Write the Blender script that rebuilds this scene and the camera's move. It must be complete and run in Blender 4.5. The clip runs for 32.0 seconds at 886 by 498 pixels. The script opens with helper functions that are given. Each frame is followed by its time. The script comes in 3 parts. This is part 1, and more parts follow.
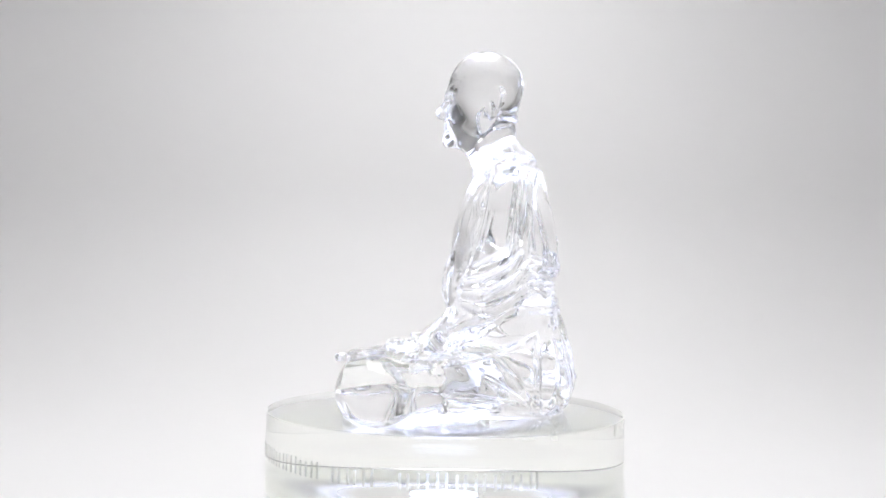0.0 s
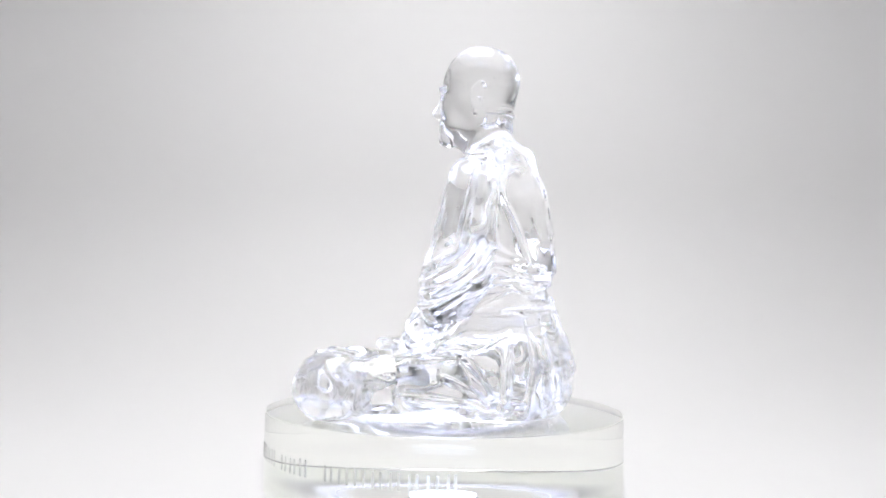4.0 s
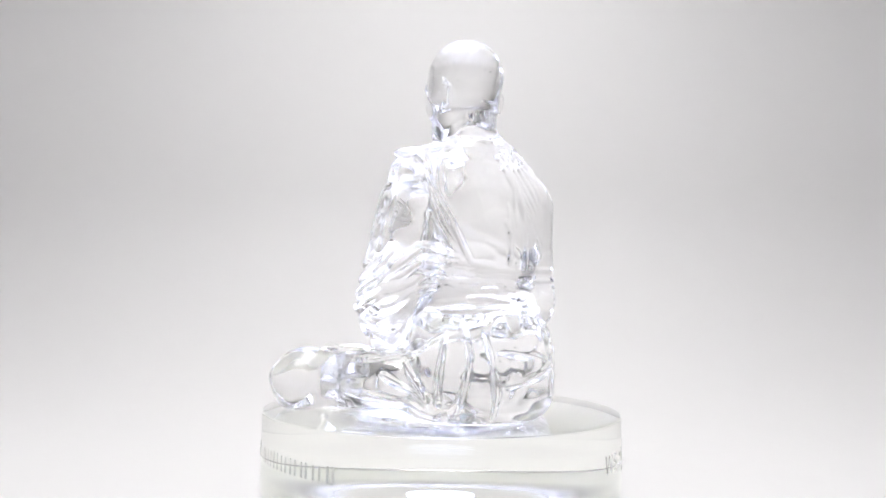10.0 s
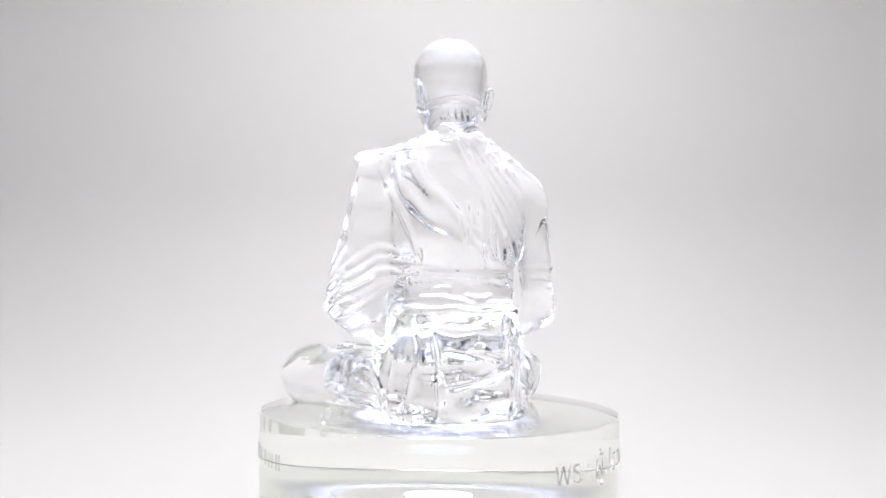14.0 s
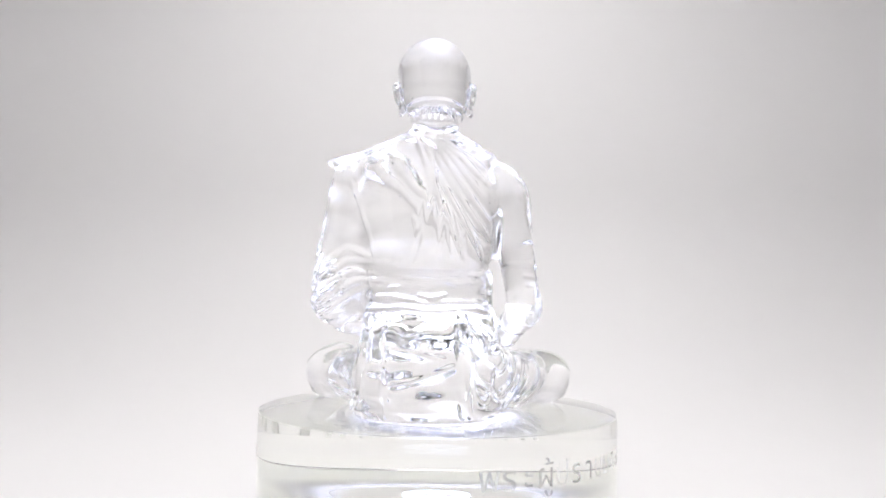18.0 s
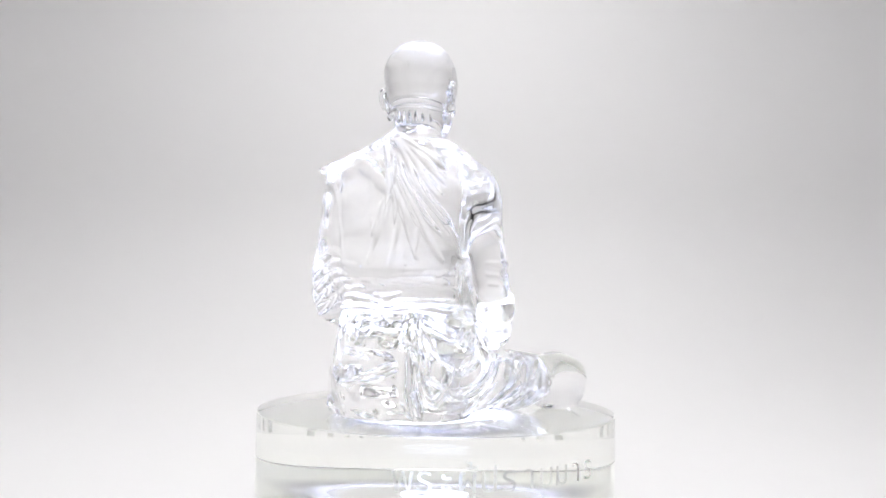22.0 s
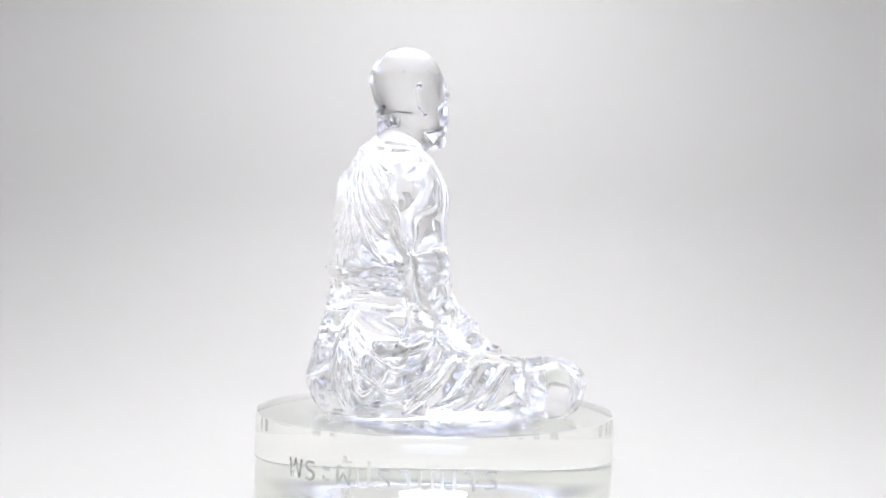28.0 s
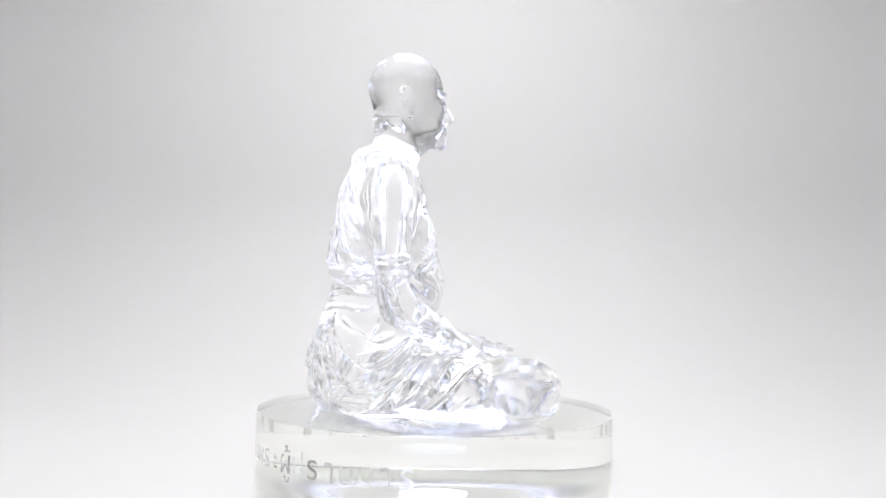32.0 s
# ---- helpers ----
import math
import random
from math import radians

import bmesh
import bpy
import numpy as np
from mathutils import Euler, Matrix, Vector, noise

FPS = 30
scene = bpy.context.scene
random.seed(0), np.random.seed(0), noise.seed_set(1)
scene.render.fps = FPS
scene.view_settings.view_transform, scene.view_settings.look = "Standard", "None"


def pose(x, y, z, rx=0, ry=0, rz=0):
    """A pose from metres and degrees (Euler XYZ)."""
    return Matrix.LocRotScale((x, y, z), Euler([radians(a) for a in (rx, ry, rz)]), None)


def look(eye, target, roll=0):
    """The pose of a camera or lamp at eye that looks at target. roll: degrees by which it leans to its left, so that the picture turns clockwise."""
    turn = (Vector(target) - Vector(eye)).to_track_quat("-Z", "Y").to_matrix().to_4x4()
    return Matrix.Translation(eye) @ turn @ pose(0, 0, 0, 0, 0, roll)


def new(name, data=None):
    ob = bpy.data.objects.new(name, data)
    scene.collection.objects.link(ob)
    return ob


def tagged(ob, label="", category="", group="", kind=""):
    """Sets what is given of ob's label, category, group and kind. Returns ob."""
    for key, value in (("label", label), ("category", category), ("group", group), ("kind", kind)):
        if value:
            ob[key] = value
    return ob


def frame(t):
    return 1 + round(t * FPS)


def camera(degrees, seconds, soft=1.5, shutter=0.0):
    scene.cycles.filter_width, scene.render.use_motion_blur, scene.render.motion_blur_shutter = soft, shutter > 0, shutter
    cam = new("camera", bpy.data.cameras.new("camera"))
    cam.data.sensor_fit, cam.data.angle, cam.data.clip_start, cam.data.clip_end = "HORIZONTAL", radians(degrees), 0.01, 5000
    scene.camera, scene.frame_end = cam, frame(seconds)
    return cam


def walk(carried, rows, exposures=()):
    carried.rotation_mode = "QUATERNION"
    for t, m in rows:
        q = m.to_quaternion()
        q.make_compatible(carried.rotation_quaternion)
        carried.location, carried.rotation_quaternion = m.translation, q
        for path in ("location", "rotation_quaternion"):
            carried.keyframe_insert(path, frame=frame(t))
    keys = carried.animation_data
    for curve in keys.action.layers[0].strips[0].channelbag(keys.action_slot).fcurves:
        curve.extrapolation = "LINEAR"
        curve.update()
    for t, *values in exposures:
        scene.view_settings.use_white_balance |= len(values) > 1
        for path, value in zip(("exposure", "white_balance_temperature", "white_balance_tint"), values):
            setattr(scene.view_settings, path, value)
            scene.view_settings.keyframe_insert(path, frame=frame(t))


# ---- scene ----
from mathutils import geometry

U = 0.06                                   # radius of the crystal base
SECONDS, SPEED, TURN0 = 32.0, 5.385, 185.7  # turntable: degrees a second, clockwise from above
STAND_H, BASE_H = 0.030, 0.424 * U
TOP = STAND_H + BASE_H                     # height of the base's upper face
OFF, OFF_AT = 0.0313 * U, 5.9609           # the base stands a little off the turntable's axis

# ---- camera ----
cam = camera(60.82, SECONDS, soft=1.9)
EYE = Vector((0.0, -4.40 * U, TOP + 0.589 * U))
AIM = EYE + Vector((0.0, math.cos(0.0725), math.sin(0.0725)))
walk(cam, [(0.0, look(EYE, AIM, 1.02)), (SECONDS, look(EYE, AIM, 1.02))], [(0.0, 0.0, 6500, 10), (5.0, 0.0, 6500, 10), (9.0, 0.0, 6560, 10.6), (14.0, 0.0, 6560, 10.6), (17.0, 0.0, 6600, 11.4), (19.0, -0.03, 6630, 12), (21.0, -0.02, 6570, 11), (23.0, 0.0, 6520, 10.3), (25.0, 0.0, 6500, 10), (SECONDS, 0.0, 6500, 10)])

scene.cycles.max_bounces, scene.cycles.transmission_bounces, scene.cycles.glossy_bounces = 20, 20, 16  # light lives long inside crystal

# ---- world ----
world = bpy.data.worlds.new("dim_room")
scene.world = world
world.use_nodes = True
world.node_tree.nodes["Background"].inputs[0].default_value = (0.012, 0.013, 0.016, 1)
world.node_tree.nodes["Background"].inputs[1].default_value = 1.0
PANEL_POWER, LED_POWER = 10.6, 26.0


# ---- materials ----
def material(name, colour, rough=0.5, grain=0.0, scale=200.0, bump=0.0, metal=0.0, spec=0.5):
    m = bpy.data.materials.new(name)
    m.use_nodes = True
    nt = m.node_tree
    p = nt.nodes["Principled BSDF"]
    p.inputs["Roughness"].default_value = rough
    p.inputs["Metallic"].default_value = metal
    p.inputs["Specular IOR Level"].default_value = spec
    p.inputs["Base Color"].default_value = (*colour, 1)
    co = nt.nodes.new("ShaderNodeTexCoord")
    if grain:
        big, fine, mix, ramp = (nt.nodes.new(k) for k in ("ShaderNodeTexNoise", "ShaderNodeTexNoise", "ShaderNodeMath", "ShaderNodeMix"))
        big.inputs["Scale"].default_value, fine.inputs["Scale"].default_value = scale * 0.04, scale
        for n in (big, fine):
            nt.links.new(co.outputs["Object"], n.inputs["Vector"])
        mix.operation = "MULTIPLY"
        nt.links.new(big.outputs["Fac"], mix.inputs[0])
        nt.links.new(fine.outputs["Fac"], mix.inputs[1])
        ramp.data_type = "RGBA"
        ramp.inputs["A"].default_value = (*[c * (1 - grain) for c in colour], 1)
        ramp.inputs["B"].default_value = (*[min(1, c * (1 + grain)) for c in colour], 1)
        nt.links.new(mix.outputs[0], ramp.inputs["Factor"])
        nt.links.new(ramp.outputs["Result"], p.inputs["Base Color"])
    if bump:
        n, b = nt.nodes.new("ShaderNodeTexNoise"), nt.nodes.new("ShaderNodeBump")
        n.inputs["Scale"].default_value = scale
        b.inputs["Distance"].default_value, b.inputs["Strength"].default_value = bump, 1.0
        nt.links.new(co.outputs["Object"], n.inputs["Vector"])
        nt.links.new(n.outputs["Fac"], b.inputs["Height"])
        nt.links.new(b.outputs["Normal"], p.inputs["Normal"])
    return m


def glass(name, colour, ior, scale=0.0, bump=0.0, rough=0.0):
    m = material(name, colour, rough, scale=scale, bump=bump)
    p = m.node_tree.nodes["Principled BSDF"]
    p.inputs["Transmission Weight"].default_value, p.inputs["IOR"].default_value = 1.0, ior
    return m


def ground_glass(name, colour):
    """Sand-blasted glass, thin enough to let part of the light straight through."""
    m = glass(name, colour, 1.5, 6000.0, 0.00002, 0.40)
    nt = m.node_tree
    clear, thin = nt.nodes.new("ShaderNodeBsdfTransparent"), nt.nodes.new("ShaderNodeMixShader")
    thin.inputs[0].default_value = 0.35
    nt.links.new(nt.nodes["Principled BSDF"].outputs[0], thin.inputs[1])
    nt.links.new(clear.outputs[0], thin.inputs[2])
    nt.links.new(thin.outputs[0], nt.nodes["Material Output"].inputs["Surface"])
    return m


def glow(name, colour, power):
    m = bpy.data.materials.new(name)
    m.use_nodes = True
    p = m.node_tree.nodes["Principled BSDF"]
    p.inputs["Base Color"].default_value = (*colour, 1)
    p.inputs["Emission Color"].default_value = (*colour, 1)
    p.inputs["Emission Strength"].default_value = power
    return m


def opal(name, colour, power):
    """Opal plastic over a cluster of leds: brightest over them, fading to the rim."""
    m = glow(name, colour, power)
    nt = m.node_tree
    nt.nodes["Principled BSDF"].inputs["Base Color"].default_value = (0.80, 0.80, 0.77, 1)
    co, flat, ln, ramp = (nt.nodes.new(k) for k in ("ShaderNodeTexCoord", "ShaderNodeVectorMath", "ShaderNodeVectorMath", "ShaderNodeMapRange"))
    flat.operation = "MULTIPLY"
    flat.inputs[1].default_value = (1, 1, 0)
    ln.operation = "LENGTH"
    ramp.interpolation_type = "SMOOTHSTEP"
    for i, v in ((1, 0.22 * U), (2, 0.50 * U), (3, power), (4, 0.42)):
        ramp.inputs[i].default_value = v
    nt.links.new(co.outputs["Object"], flat.inputs[0])
    nt.links.new(flat.outputs[0], ln.inputs[0])
    nt.links.new(ln.outputs["Value"], ramp.inputs[0])
    nt.links.new(ramp.outputs[0], nt.nodes["Principled BSDF"].inputs["Emission Strength"])
    tone, mix = nt.nodes.new("ShaderNodeMapRange"), nt.nodes.new("ShaderNodeValToRGB")
    tone.inputs[1].default_value, tone.inputs[2].default_value = 0.0, U
    ends = mix.color_ramp.elements
    ends[0].position, ends[0].color = 0.15, (*colour, 1)
    ends[1].position, ends[1].color = 0.60, (0.985, 1.0, 0.965, 1)
    mid = ends.new(0.45)
    mid.color = (0.50, 0.57, 1.0, 1)
    nt.links.new(ln.outputs["Value"], tone.inputs[0])
    nt.links.new(tone.outputs[0], mix.inputs[0])
    nt.links.new(mix.outputs["Color"], nt.nodes["Principled BSDF"].inputs["Emission Color"])
    return m


def etched(name, colour):
    """Underside of the plinth: clear glass in the middle, etched towards the rim, where light shines through it softly."""
    m = glass(name, (1.0, 1.0, 1.0), 1.5)
    nt = m.node_tree
    co, ln, ramp, etch, haze, soft, mix = (nt.nodes.new(k) for k in ("ShaderNodeTexCoord", "ShaderNodeVectorMath", "ShaderNodeMapRange", "ShaderNodeBsdfDiffuse", "ShaderNodeBsdfTranslucent", "ShaderNodeMixShader", "ShaderNodeMixShader"))
    ln.operation, ramp.interpolation_type = "LENGTH", "SMOOTHSTEP"
    for i, v in ((1, 0.32 * U), (2, 0.66 * U), (3, 0.0), (4, 0.97)):
        ramp.inputs[i].default_value = v
    soft.inputs[0].default_value = 0.4
    for i, n in enumerate((etch, haze)):
        n.inputs["Color"].default_value = (*colour, 1)
        nt.links.new(n.outputs[0], soft.inputs[1 + i])
    nt.links.new(co.outputs["Object"], ln.inputs[0])
    nt.links.new(ln.outputs["Value"], ramp.inputs[0])
    nt.links.new(ramp.outputs[0], mix.inputs[0])
    nt.links.new(nt.nodes["Principled BSDF"].outputs[0], mix.inputs[1])
    nt.links.new(soft.outputs[0], mix.inputs[2])
    nt.links.new(mix.outputs[0], nt.nodes["Material Output"].inputs["Surface"])
    return m


paper = material("white_paper", (0.797, 0.786, 0.786), 0.85, 0.012, 900.0, 0.00004)
# near black, for the added front flap that puts dark patches into the crystal
black_fabric = material("black_tent_fabric", (0.04, 0.04, 0.045), 0.9, 0.05, 1500.0, 0.0001)
fabric = material("white_tent_fabric", (0.78, 0.775, 0.78), 0.9, 0.03, 1500.0, 0.0001)
roof_fabric = material("white_roof_fabric", (0.82, 0.82, 0.82), 0.9, 0.03, 1500.0, 0.0001)
table_top = material("grey_laminate", (0.30, 0.30, 0.31), 0.5, 0.06, 300.0, 0.00003)
crystal = glass("clear_crystal", (1.0, 1.0, 1.0), 1.49, 320.0, 0.000025)
base_glass = glass("clear_base_glass", (0.962, 0.972, 0.938), 1.50)
frosted = ground_glass("frosted_engraving", (0.86, 0.88, 0.84))
dark_plastic = material("dark_grey_plastic", (0.06, 0.06, 0.065), 0.45, 0.1, 1200.0, 0.00002)
led_core = glow("cool_white_led", (0.76, 0.84, 1.0), 2.0)
etched_glass = etched("etched_underside", (0.965, 0.965, 0.94))
led_white = opal("cool_white_opal", (0.64, 0.70, 1.0), LED_POWER)
panel_white = glow("panel_diffuser", (0.985, 0.99, 1.0), PANEL_POWER)
aluminium = material("brushed_aluminium", (0.75, 0.75, 0.76), 0.35, 0.05, 800.0, 0.00001, 1.0)


def mesh_of(name, bm, mat, smooth=False):
    me = bpy.data.meshes.new(name)
    bm.normal_update()
    bm.to_mesh(me)
    bm.free()
    me.materials.append(mat)
    if smooth:
        me.polygons.foreach_set("use_smooth", [True] * len(me.polygons))
    return me


def part(name, bm, mat, parent, label="", smooth=False):
    ob = new(name, mesh_of(name, bm, mat, smooth))
    ob.parent = parent
    return tagged(ob, label)


def box_bm(lo, hi, bevel=0.0):
    bm = bmesh.new()
    bmesh.ops.create_cube(bm, size=1)
    for v in bm.verts:
        v.co = [l + (h - l) * (c + 0.5) for l, h, c in zip(lo, hi, v.co)]
    if bevel:
        bmesh.ops.bevel(bm, geom=bm.edges[:], offset=bevel, segments=3, affect="EDGES", profile=0.5)
    return bm


def lathe_bm(profile, n=192):
    """A closed turned body from (radius, height) pairs, bottom to top; radius 0 closes an end."""
    bm = bmesh.new()
    rings = []
    for r, z in profile:
        if r == 0:
            rings.append([bm.verts.new((0, 0, z))])
        else:
            rings.append([bm.verts.new((r * math.cos(2 * math.pi * i / n), r * math.sin(2 * math.pi * i / n), z)) for i in range(n)])
    for a, b in zip(rings, rings[1:]):
        for i in range(n):
            j = (i + 1) % n
            if len(a) == 1:
                bm.faces.new((a[0], b[j], b[i]))
            elif len(b) == 1:
                bm.faces.new((a[i], a[j], b[0]))
            else:
                bm.faces.new((a[i], a[j], b[j], b[i]))
    return bm


def round_corner(r, z, rad, a0, a1, n=6):
    return [(r + rad * math.cos(radians(a0 + (a1 - a0) * i / n)), z + rad * math.sin(radians(a0 + (a1 - a0) * i / n))) for i in range(n + 1)]


# ---- the light tent ----
WALL_Y, CURVE, RUN, HALF_W, ROOF, FRONT_Y = 0.62, 0.22, 0.42, 0.62, 0.74, -0.62  # the sweep rises over RUN to the height CURVE


def sweep():
    line = [(FRONT_Y + 0.02, 0.0), (-0.2, 0.0), (WALL_Y - RUN, 0.0)]
    line += [(WALL_Y - RUN + RUN * math.sin(a), CURVE - CURVE * math.cos(a)) for a in [math.pi / 2 * i / 32 for i in range(1, 33)]]
    line += [(WALL_Y, 0.45), (WALL_Y, ROOF - 0.03)]
    bm = bmesh.new()
    rows = []
    for side in (0.0, -0.0015):
        rows.append([[bm.verts.new((x, y + (0.0 if side == 0 else 0.0015 * min(1, z / CURVE)), z + side * (1 - min(1, z / CURVE)))) for y, z in line]
                     for x in (-HALF_W + 0.01, -0.2, 0.2, HALF_W - 0.01)])
    for k, sheet in enumerate(rows):
        for a, b in zip(sheet, sheet[1:]):
            for i in range(len(line) - 1):
                q = (a[i], b[i], b[i + 1], a[i + 1])
                bm.faces.new(q if k == 0 else q[::-1])
    ob = new("backdrop", mesh_of("backdrop", bm, paper, True))
    return tagged(ob, "seamless white paper sweep curving from table to wall", "backdrop", kind="structure")


sweep()
table = new("floor", mesh_of("floor", box_bm((-0.80, -0.95, -0.04), (0.80, 0.78, -0.004), 0.006), table_top))
tagged(table, "matt grey table surface under the light tent", "floor", kind="structure")
for nm, lo, hi in (("wall_left", (-HALF_W - 0.01, FRONT_Y, 0), (-HALF_W, WALL_Y + 0.03, ROOF)),
                   ("wall_right", (HALF_W, FRONT_Y, 0), (HALF_W + 0.01, WALL_Y + 0.03, ROOF)),
                   ("wall_back", (-HALF_W, WALL_Y + 0.02, 0), (HALF_W, WALL_Y + 0.03, ROOF))):
    tagged(new(nm, mesh_of(nm, box_bm(lo, hi), fabric)), "white fabric side of a photo light tent", "wall", kind="structure")
tagged(new("ceiling", mesh_of("ceiling", box_bm((-HALF_W - 0.01, FRONT_Y, ROOF), (HALF_W + 0.01, WALL_Y + 0.03, ROOF + 0.01)), roof_fabric)),
       "white fabric roof of a photo light tent", "ceiling", kind="structure")


def tent_front():
    """Unseen dark flap, added for dark reflections, with an opening through which the camera looks in."""
    w, z1 = 0.26, 0.36
    bm = bmesh.new()
    for lo, hi in (((-HALF_W - 0.01, 0, 0), (-w, 0, ROOF + 0.01)), ((w, 0, 0), (HALF_W + 0.01, 0, ROOF + 0.01)),
                   ((-w, 0, z1), (w, 0, ROOF + 0.01))):
        b = box_bm((lo[0], FRONT_Y - 0.006, lo[2]), (hi[0], FRONT_Y - 0.001, hi[2]))
        me = bpy.data.meshes.new("flap")
        b.to_mesh(me)
        b.free()
        bm.from_mesh(me)
    ob = new("dark_front", mesh_of("dark_front", bm, black_fabric))
    tagged(ob, "unseen black front flap with an opening, added to darken the crystal", "wall", kind="structure")


tent_front()


def led_panel(name, lo, hi, mat, label):
    thing = new(name)
    thing.location = ((lo[0] + hi[0]) / 2, (lo[1] + hi[1]) / 2, hi[2])
    dx, dy, dz = (hi[0] - lo[0]) / 2, (hi[1] - lo[1]) / 2, hi[2] - lo[2]
    part("housing", box_bm((-dx - 0.012, -dy - 0.012, -dz), (dx + 0.012, dy + 0.012, -0.001), 0.003), aluminium, thing, "slim aluminium frame")
    part("diffuser", box_bm((-dx, -dy, -dz - 0.004), (dx, dy, -dz - 0.0005), 0.001), mat, thing, "glowing white diffuser")
    return tagged(thing, label, "lamp")


led_panel("led_panel", (-0.165, -0.10, ROOF - 0.02), (0.165, 0.32, ROOF), panel_white, "flat white led panel under the tent roof")


# ---- the turning display ----
def light_stand():
    thing = new("light_stand")
    r, h = 0.965 * U, STAND_H - 0.0012
    prof = [(0, 0.0), (r - 0.002, 0.0)] + round_corner(r - 0.002, 0.002, 0.002, -90, 0) + round_corner(r - 0.0015, h - 0.0015, 0.0015, 0, 90) + [(0, h)]
    part("housing", lathe_bm(prof), dark_plastic, thing, "dark grey plastic housing", True)
    part("diffuser", lathe_bm([(0, h + 0.0002), (0.93 * U, h + 0.0002), (0.93 * U, STAND_H - 0.0001), (0, STAND_H - 0.0001)]), led_white, thing, "glowing opal diffuser")
    return tagged(thing, "dark grey rotating light stand glowing white under the plinth", "light stand")


def wrapped(bm, phi, z):
    """Bends flat lettering (x along the line, y up, z out) round the side of the base; phi is its angle on the base."""
    for v in bm.verts:
        a, rad = phi + v.co.x / U, U * 1.0003 + v.co.z
        v.co = (rad * math.cos(a), rad * math.sin(a), z + v.co.y)
    bmesh.ops.recalc_face_normals(bm, faces=bm.faces[:])
    return bm


def stroke_bars(width, height):
    """Two plain upright strokes, the size of a letter."""
    bm = bmesh.new()
    for x in (-0.5, 0.5):
        b = box_bm((x * width - 0.0065 * U, 0, 0), (x * width + 0.0065 * U, height, 0.0013 * U))
        me = bpy.data.meshes.new("strokes")
        b.to_mesh(me)
        b.free()
        bm.from_mesh(me)
    return bm


def letter_bm(text, height):
    """One letter of the built-in font as a thin solid, centred on x = 0."""
    curve = bpy.data.curves.new("letter", "FONT")
    curve.body, curve.size, curve.extrude, curve.resolution_u = text, height / 0.55, 0.00065 * U, 4
    ob = bpy.data.objects.new("letter", curve)
    scene.collection.objects.link(ob)
    me = ob.evaluated_get(bpy.context.evaluated_depsgraph_get()).to_mesh()
    bm = bmesh.new()
    bm.from_mesh(me)
    bpy.data.objects.remove(ob)
    bpy.data.curves.remove(curve)
    xs = [v.co.x for v in bm.verts]
    for v in bm.verts:
        v.co.x -= (min(xs) + max(xs)) / 2
        v.co.z += 0.00065 * U
    return bm


